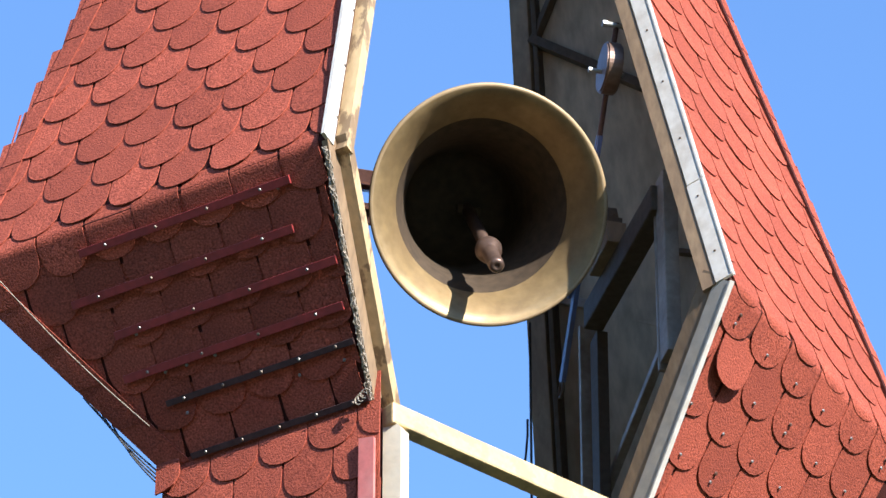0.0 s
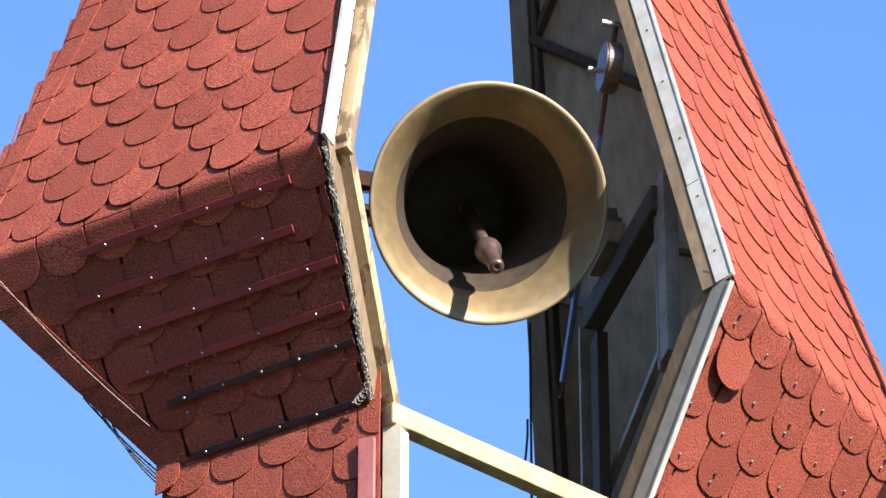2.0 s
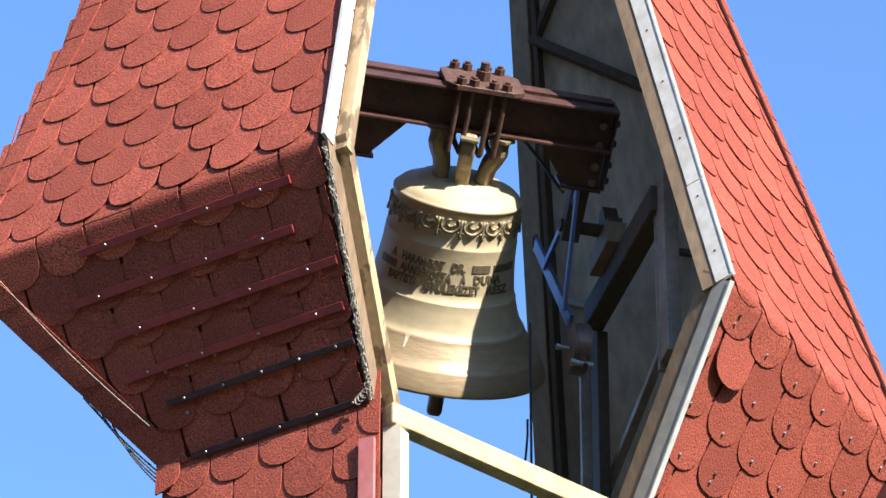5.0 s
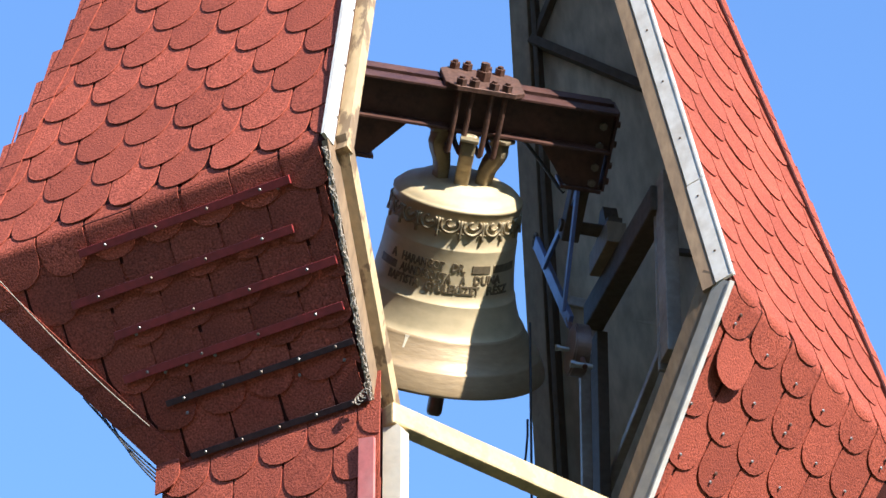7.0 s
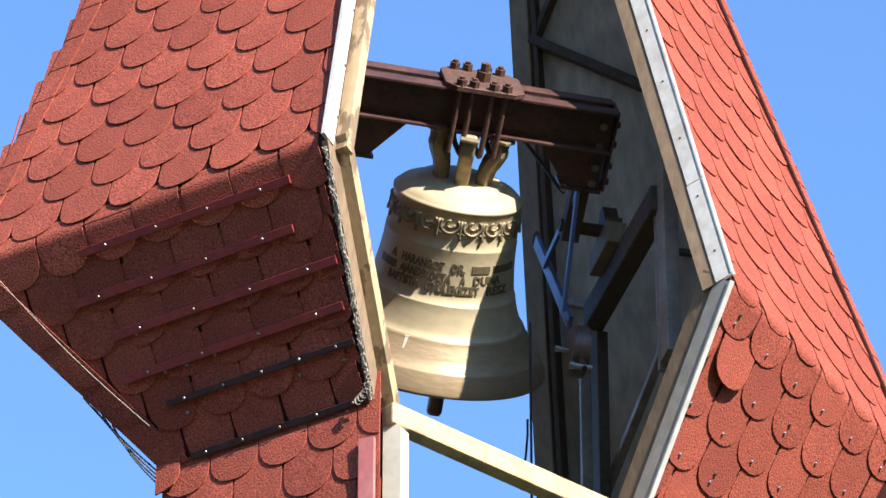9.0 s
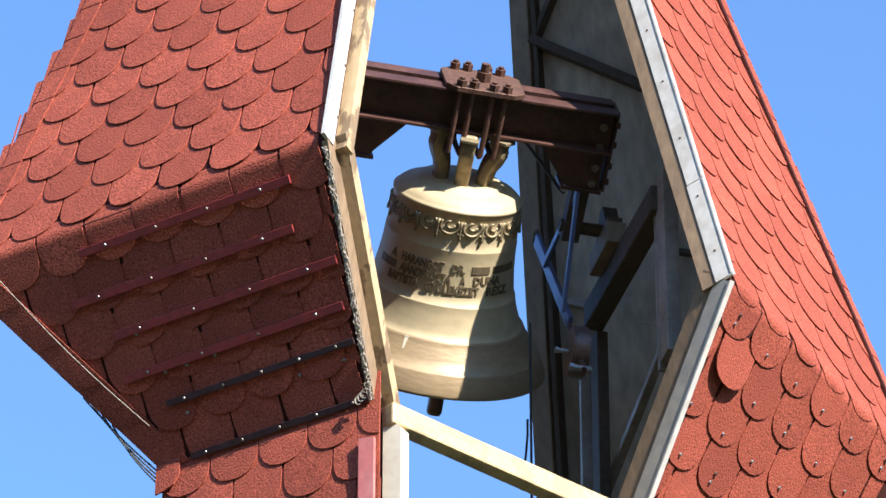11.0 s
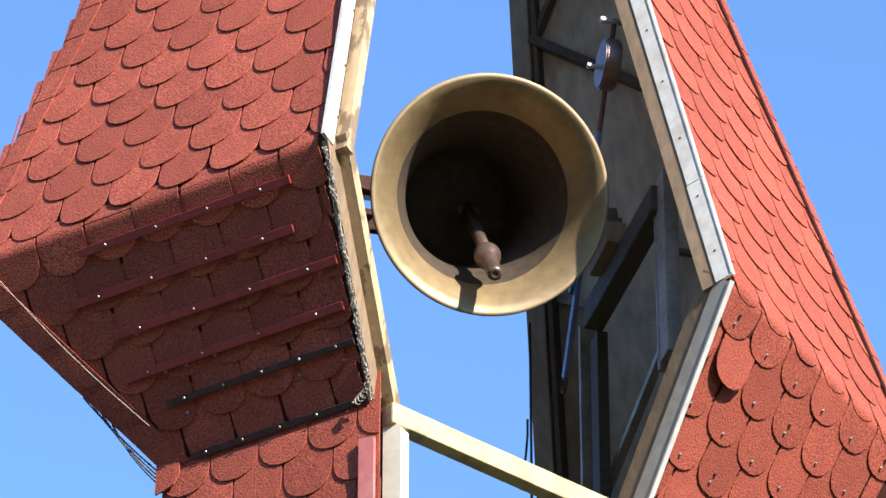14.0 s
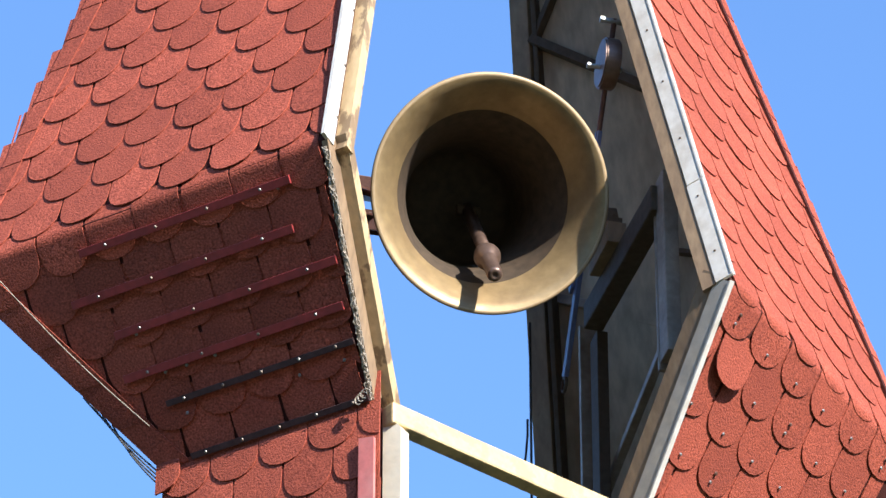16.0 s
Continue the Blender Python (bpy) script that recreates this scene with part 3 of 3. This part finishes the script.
under = PANELS[FRONT, "eave_underside"]
for h, x0, x1 in ((-0.068, -1.62, -0.836), (-0.188, -1.70, -0.875), (-0.298, -1.585, -0.765), (-0.412, -1.60, -0.79)):
    batten(FRONT, h, WIDE + x0, WIDE + x1, STRIP, "narrow red painted batten", 4, under)
for h, x0, x1 in ((-0.505, -1.48, -0.79), (-0.652, -1.45, -0.80)):
    batten(FRONT, h, WIDE + x0, WIDE + x1, DARKSTRIP, "narrow dark weathered batten", 5, under, 0.02)
for i in range(12):
    rs = random.Random(i)
    h = -0.109 - 0.116 * rs.randrange(5) + 0.03
    p = FRONT.at(WIDE - rs.uniform(0.82, 1.55), h, 0.014)
    part("screw", rod(bmesh.new(), p, p + FRONT.normal(h) * 0.005, 0.006, 0.004, 8), STEELBRIGHT, under)
low = PANELS[RIGHT, "eave_underside"]
for k in range(6):
    for j in range(7):
        h = -0.11 - 0.122 * k + 0.03
        t = (1.160 if k % 2 else 1.245) - 0.203 * j + 0.012 * math.sin(5 * j + 3 * k)
        if hip(h) + 0.06 < t < cut(RIGHT, h) - 0.03:
            p = RIGHT.at(t, h, 0.013)
            part("screw", rod(bmesh.new(), p, p + RIGHT.normal(h) * 0.004, 0.006, 0.004, 8), STEELBRIGHT, low)
            if (2 * j + k) % 5 == 0:
                p = RIGHT.at(t - 0.004, h + 0.028, 0.012)
                part("screw", rod(bmesh.new(), p, p + RIGHT.normal(h) * 0.005, 0.0075, 0.005, 8), RUSTY, low)

# rivets on the flashings
for h in (0.12, 0.36, 0.62, 0.88, 1.12):
    p = RIGHT.at(cut(RIGHT, h), h) - RIGHT.normal(1) * 0.012 + Vector((0, -0.012, 0))
    part("rivet", rod(bmesh.new(), p, p + Vector((0, -0.003, 0)), 0.0045, 0.003, 8), DARKSTEEL, tower)
    p = FRONT.at(cut(FRONT, h), h) - FRONT.normal(1) * 0.03 + Vector((0.012, 0, 0))
    part("rivet", rod(bmesh.new(), p, p + Vector((0.004, 0, 0)), 0.005, 0.004, 8), DARKSTEEL, tower)

# folded caps along the hips
def caps(face, parent, wide, count):
    for k in range(count):
        h0, h1 = 0.01 + 0.137 * k, 0.01 + 0.137 * (k + 1) + 0.03
        q = [face.at(hip(h0) - 0.002, h0, 0.0135), face.at(hip(h0) + wide, h0, 0.0135), face.at(hip(h1) + wide, h1, 0.0105), face.at(hip(h1) - 0.002, h1, 0.0105)]
        part("hip_cap", prism(bmesh.new(), q, face.normal(1) * -0.004), SHINGLE, parent)


# thin dark strip added in place of the shade along the cap edges
part("hip_cap_shade", bar(bmesh.new(), RIGHT.at(0.084, 0.003, 0.012), RIGHT.at(hip(2.2) + 0.084, 2.2, 0.012), RIGHT.n, 0.012, 0.018), FELT, PANELS[RIGHT, "roof_slope"])
caps(FRONT, PANELS[FRONT, "roof_slope"], 0.075, 15)
caps(RIGHT, PANELS[RIGHT, "roof_slope"], 0.075, 15)
for k in range(5):
    h0, h1 = -0.13 * (k + 1) - 0.01, -0.13 * k
    q = [FRONT.at(hip(h0, FRONT) - 0.002, h0, 0.0155), FRONT.at(hip(h0, FRONT) + 0.105, h0, 0.0145), FRONT.at(hip(h1, FRONT) + 0.105, h1 - 1e-6, 0.0125), FRONT.at(hip(h1, FRONT) - 0.002, h1 - 1e-6, 0.0125)]
    part("hip_cap", prism(bmesh.new(), q, FRONT.normal(-1) * -0.006), SHINGLE, under)

# the last hip piece hangs over the shaft's corner
q = [(SH["x0"] - 0.012, ZS + 0.05), (SH["x0"] + 0.07, ZS + 0.045), (SH["x0"] + 0.074, ZS - 0.05), (SH["x0"] + 0.055, ZS - 0.085), (SH["x0"] + 0.02, ZS - 0.10), (SH["x0"] - 0.012, ZS - 0.105)]
part("hip_cap", prism(bmesh.new(), [(x, SH["y0"] - 0.016 - 0.12 * max(z - ZS, 0) - 0.1 * max(ZS - z, 0), z) for x, z in q], (0, 0.006, 0)), SHINGLE, PANELS["shaft"])

# faded sheet and pale strip at the shaft's edge
part("corner_sheet", prism(bmesh.new(), [(-0.832, 0.436, 9.745), (-0.778, 0.436, 9.735), (-0.778, 0.436, 2.0), (-0.832, 0.436, 2.0)], (0, 0.012, 0)), PINK, tower, "faded red corner sheet")

# frayed twine along the opening, a slack wire along the hip, loose cable ends at the shaft
rt = random.Random(3)
for strand in range(10):
    pts = []
    for i in range(46):
        h = -0.02 - 0.64 * i / 45
        pts.append(FRONT.at(cut(FRONT, h) + 0.004 + rt.uniform(-0.011, 0.010), h, 0.012 + rt.uniform(-0.008, 0.008)))
    tagged(part("twine", tube(bmesh.new(), pts, 0.0019, 5), WIRE), "frayed grey twine along the slot's edge", "twine", "twine along the opening")
for n in range(3):
    c = FRONT.at(WIDE - 0.80 - 0.01 * n, -0.645, 0.03)
    pts = [c + Vector((0.022 * math.cos(a) * (1 - a / 9), -0.01, 0.016 * math.sin(a) - 0.008 * n)) for a in np.linspace(0.4 * n, 5.2, 14)]
    tagged(part("twine", tube(bmesh.new(), pts, 0.0022, 5), WIRE), "curled loose end of grey twine", "twine", "twine along the opening")
a, b = FRONT.at(0.16, -0.045, 0.03), FRONT.at(0.535, -0.545, 0.03)
pts = [a.lerp(b, f) + Vector((0, 0, -0.02 * math.sin(math.pi * f))) for f in np.linspace(0, 1, 16)]
tagged(part("slack_wire", tube(bmesh.new(), pts, 0.0021, 6), WIRE), "thin pale wire slung under the eave", "wire")
for n in range(4):
    a = FRONT.at(hip(-0.42 - 0.03 * n, FRONT) - 0.004, -0.42 - 0.03 * n, 0.012)
    b = Vector((SH["x0"] - 0.006, SH["y0"] - 0.01, ZS - 0.02 - 0.015 * n))
    pts = [a.lerp(b, f) + Vector((-0.004 - 0.002 * n, 0, -0.006)) * math.sin(math.pi * f) for f in np.linspace(0, 1, 10)]
    tagged(part("loose_cable", tube(bmesh.new(), pts, 0.0032, 6), ROPE), "thin loose dark cable at the shaft corner", "cable", "cables at the shaft corner")

# ---- shingles: rounded tabs, laid course by course ----
def tab_mesh(width, tip, seedling, top=0.12):
    rnd = random.Random(seedling)
    hw = width / 2 - 0.0025
    pts = [(-hw, top), (hw, top)]
    side = tip - 0.085
    skew = rnd.uniform(-0.004, 0.004)
    n = 9
    for i in range(n + 1):
        a = math.pi * i / n
        pts.append((hw * math.copysign(abs(math.cos(a)) ** 0.85, math.cos(a)) + skew * math.sin(a), -(side + 0.085 * math.sin(a) ** 0.9)))
    bm = bmesh.new()
    t = 0.0032
    curl = rnd.uniform(0.0, 0.0015)
    a = [bm.verts.new((x, y, t + (curl if y < -side - 0.04 else 0))) for x, y in pts]
    c = [bm.verts.new((x, y, (curl if y < -side - 0.04 else 0))) for x, y in pts]
    bm.faces.new(a[::-1])
    bm.faces.new(c)
    m = len(pts)
    for i in range(m):
        bm.faces.new((a[i], a[(i + 1) % m], c[(i + 1) % m], c[i]))
    bmesh.ops.recalc_face_normals(bm, faces=bm.faces[:])
    me = bpy.data.meshes.new("shingle")
    bm.to_mesh(me)
    bm.free()
    me.materials.append(SHINGLE)
    return me


def bent(tabs, e, over, r=0.045):
    """The same tabs, folded over the eave that lies e above their tips: the part below it (over -1) or above it (over 1)."""
    theta = math.atan(UP) + math.atan(IN)
    a = r * math.tan(theta / 2)
    made = []
    for me in tabs:
        bm = bmesh.new()
        bm.from_mesh(me)
        ye = e - TIP
        for i in range(6):
            y = ye + over * (-a + r * theta * i / 5)
            bmesh.ops.bisect_plane(bm, geom=bm.verts[:] + bm.edges[:] + bm.faces[:], plane_co=(0, y, 0), plane_no=(0, 1, 0))
        for v in bm.verts:
            u = (v.co.y - ye) * over
            if u <= -a:
                continue
            p = min((u + a) / r, theta)
            rest = max(u + a - r * theta, 0)
            along = -a + r * math.sin(p) + rest * math.cos(p) + v.co.z * math.sin(p)
            v.co.z = -r * (1 - math.cos(p)) - rest * math.sin(p) + v.co.z * math.cos(p)
            v.co.y = ye + over * along
        out = bpy.data.meshes.new("shingle")
        bm.to_mesh(out)
        bm.free()
        out.materials.append(SHINGLE)
        made.append(out)
    return made


def clip_mesh(me, axis_lo, axis_hi):
    """The same tab, cut along its sides."""
    bm = bmesh.new()
    bm.from_mesh(me)
    for x, n in ((axis_lo, -1), (axis_hi, 1)):
        if x is None:
            continue
        g = bm.verts[:] + bm.edges[:] + bm.faces[:]
        r = bmesh.ops.bisect_plane(bm, geom=g, plane_co=(x, 0, 0), plane_no=(n, 0, 0), clear_outer=True)
        es = [e for e in r["geom_cut"] if isinstance(e, bmesh.types.BMEdge)]
        if es:
            bmesh.ops.holes_fill(bm, edges=es)
    out = bpy.data.meshes.new("shingle")
    bm.to_mesh(out)
    bm.free()
    out.materials.append(SHINGLE)
    return out if len(out.polygons) else None


rnd = random.Random(5)


def shingle(face, s, h, hmid, tabs, parent, left=None, right=None, tilt=0.029, lift=0.0065):
    """One tab whose tip is at s, h on a face; hmid tells which slope it lies on."""
    nrm, dn = face.normal(hmid), face.down(hmid)
    if abs(h) < 1e-6 or h * hmid < 0:
        base = face.at(s, math.copysign(1e-6, hmid)) + dn * (math.copysign(1, hmid) * -h) * 1.0
    else:
        base = face.at(s, h)
    x = face.a if face.a.cross(-dn).dot(nrm) > 0 else -face.a
    yv, zv = -dn, nrm
    rot = Matrix((x, yv, zv)).transposed().to_4x4()
    me = rnd.choice(tabs)
    tip = TIP
    me2 = me
    w = 0.1
    if left is not None or right is not None:
        sign = 1 if x.dot(face.a) > 0 else -1
        lo = None if left is None else (left - s) * sign
        hi = None if right is None else (right - s) * sign
        if sign < 0:
            lo, hi = hi, lo
        if (lo is not None and lo > w - 0.012) or (hi is not None and hi < -w + 0.012):
            return
        if (lo is not None and lo > -w) or (hi is not None and hi < w):
            me2 = clip_mesh(me, lo if lo is not None and lo > -w else None, hi if hi is not None and hi < w else None)
            if me2 is None:
                return
    o = new("shingle", me2)
    o.parent = parent
    lean = Matrix.Rotation(-tilt - rnd.uniform(-0.003, 0.008), 4, "X")
    o.matrix_basis = Matrix.Translation(base + zv * lift) @ rot @ lean @ Matrix.Rotation(rnd.uniform(-0.012, 0.012), 4, "Z") @ Matrix.Translation((0, tip, 0))
    return o


TIP = 0.144
TABS_A = [tab_mesh(0.184, TIP, i) for i in range(5)]
TABS_B = [tab_mesh(0.1965, TIP, i + 9) for i in range(5)]
TABS_C = [tab_mesh(0.1785, TIP, i + 19) for i in range(5)]
STEEP = math.hypot(1, IN)
TABS_A0 = bent(TABS_A, -0.018 * math.hypot(1, UP), -1)
TABS_BU = bent(TABS_B, 0.022 * math.hypot(1, UP), -1)
TABS_B0 = bent([tab_mesh(0.1975, TIP, i + 29, 0.05) for i in range(5)], 0.11 * STEEP, 1)
TABS_C0 = bent([tab_mesh(0.1785, TIP, i + 39, 0.05) for i in range(5)], 0.109 * STEEP, 1)


def course(face, h, hmid, phase, pitch, tabs, parent, s0, s1, tilt=0.029, lift=0.0065):
    k = math.ceil((s0 - phase) / pitch - 0.55)
    laid = []
    while phase + k * pitch < s1 + pitch * 0.55:
        s = phase + k * pitch + rnd.uniform(-0.003, 0.003)
        laid.append((s, shingle(face, s, h + rnd.uniform(-0.003, 0.003), hmid, tabs, parent, s0, s1, tilt, lift)))
        k += 1
    return laid


for k in range(15):
    h = 0.018 + 0.1355 * k
    course(FRONT, h, 1, 1.054 if k % 2 == 0 else 1.146, 0.187, TABS_A if k else TABS_A0, PANELS[FRONT, "roof_slope"], hip(h) + 0.004, cut(FRONT, h) - 0.004)
for k in range(16):
    h = -0.05 + 0.1465 * k if k else -0.022
    course(RIGHT, h, 1, 1.155 if k % 2 else 1.052, 0.2, TABS_B if k else TABS_BU, PANELS[RIGHT, "roof_slope"], hip(max(h, 0)) + 0.004, cut(RIGHT, max(h, 0)) - 0.004)
for k in range(6):
    h = -0.109 - 0.116 * k
    course(FRONT, h, -1, (0.958 if k % 2 == 0 else 1.048) + 0.006 * k, 0.182, TABS_C if k else TABS_C0, PANELS[FRONT, "eave_underside"], hip(h, FRONT) + 0.003,
           cut(FRONT, h) - 0.008)
for k in range(6):
    h = -0.11 - 0.122 * k
    laid = course(RIGHT, h, -1, 1.160 if k % 2 else 1.245, 0.203, TABS_B if k else TABS_B0, PANELS[RIGHT, "eave_underside"], hip(h) + 0.003, cut(RIGHT, h) - 0.004)
    if k == 1:  # one tab has come loose and stands off
        loose = min((q for q in laid if q[1]), key=lambda q: abs(q[0] - 1.16))[1]
        loose.matrix_basis = loose.matrix_basis @ Matrix.Translation((0, 0.01, 0)) @ Matrix.Rotation(-0.15, 4, "X") @ Matrix.Translation((0, -0.01, 0))
for k in range(6):
    z = ZS - 0.13 - 0.14 * k
    f = Face((SH["x0"], SH["y0"], z), (1, 0, 0), (0, -1, 0), 1)
    f.at = lambda s, h, lift=0.0, f=f: f.o + f.a * s
    f.normal = lambda h, f=f: f.n
    f.down = lambda h: Vector((0, 0, -1))
    course(f, -1e-7, -1, 0.09 + (0.09 if k % 2 else 0), 0.18, TABS_C, PANELS["shaft"], 0.003, 0.80)


# ---- movement ----
def motions():
    rows, swing = [], []
    beat, first = 1.995, 0.185
    knots = ((0.0, 40.0), (0.06, 40.5), (0.108, 29.0), (0.158, 12.5), (0.173, 1.0), (0.208, -14.0), (0.258, -30.0), (0.308, -40.0), (0.36, -42.5),
             (0.42, -41.5), (0.5, -42.0), (0.61, -35.0), (0.655, -23.5), (0.677, -15.0), (0.709, -1.0), (0.759, 19.5), (0.809, 35.0), (0.86, 43.5), (0.907, 41.0), (0.927, 38.5), (0.957, 39.0), (1.0, 40.0))
    n = 240
    for i in range(n + 1):
        t = 16.0 * i / n
        ph = (t - first) / beat
        s = 3.45 + 64.5 * math.cos(math.tau * ph)
        rows.append((t, REST @ pose(0, 0, 0, -s, 0, 0)))
        u = ph % 1.0
        c = 0.0
        for (u0, c0), (u1, c1) in zip(knots, knots[1:]):
            if u0 <= u <= u1:
                f = (u - u0) / (u1 - u0)
                c = c0 + (c1 - c0) * f
        swing.append((t, pose(PIN.x, PIN.y, PIN.z, s - c, 0, 0)))
    walk(bell, rows)
    walk(clapper, swing)


motions()
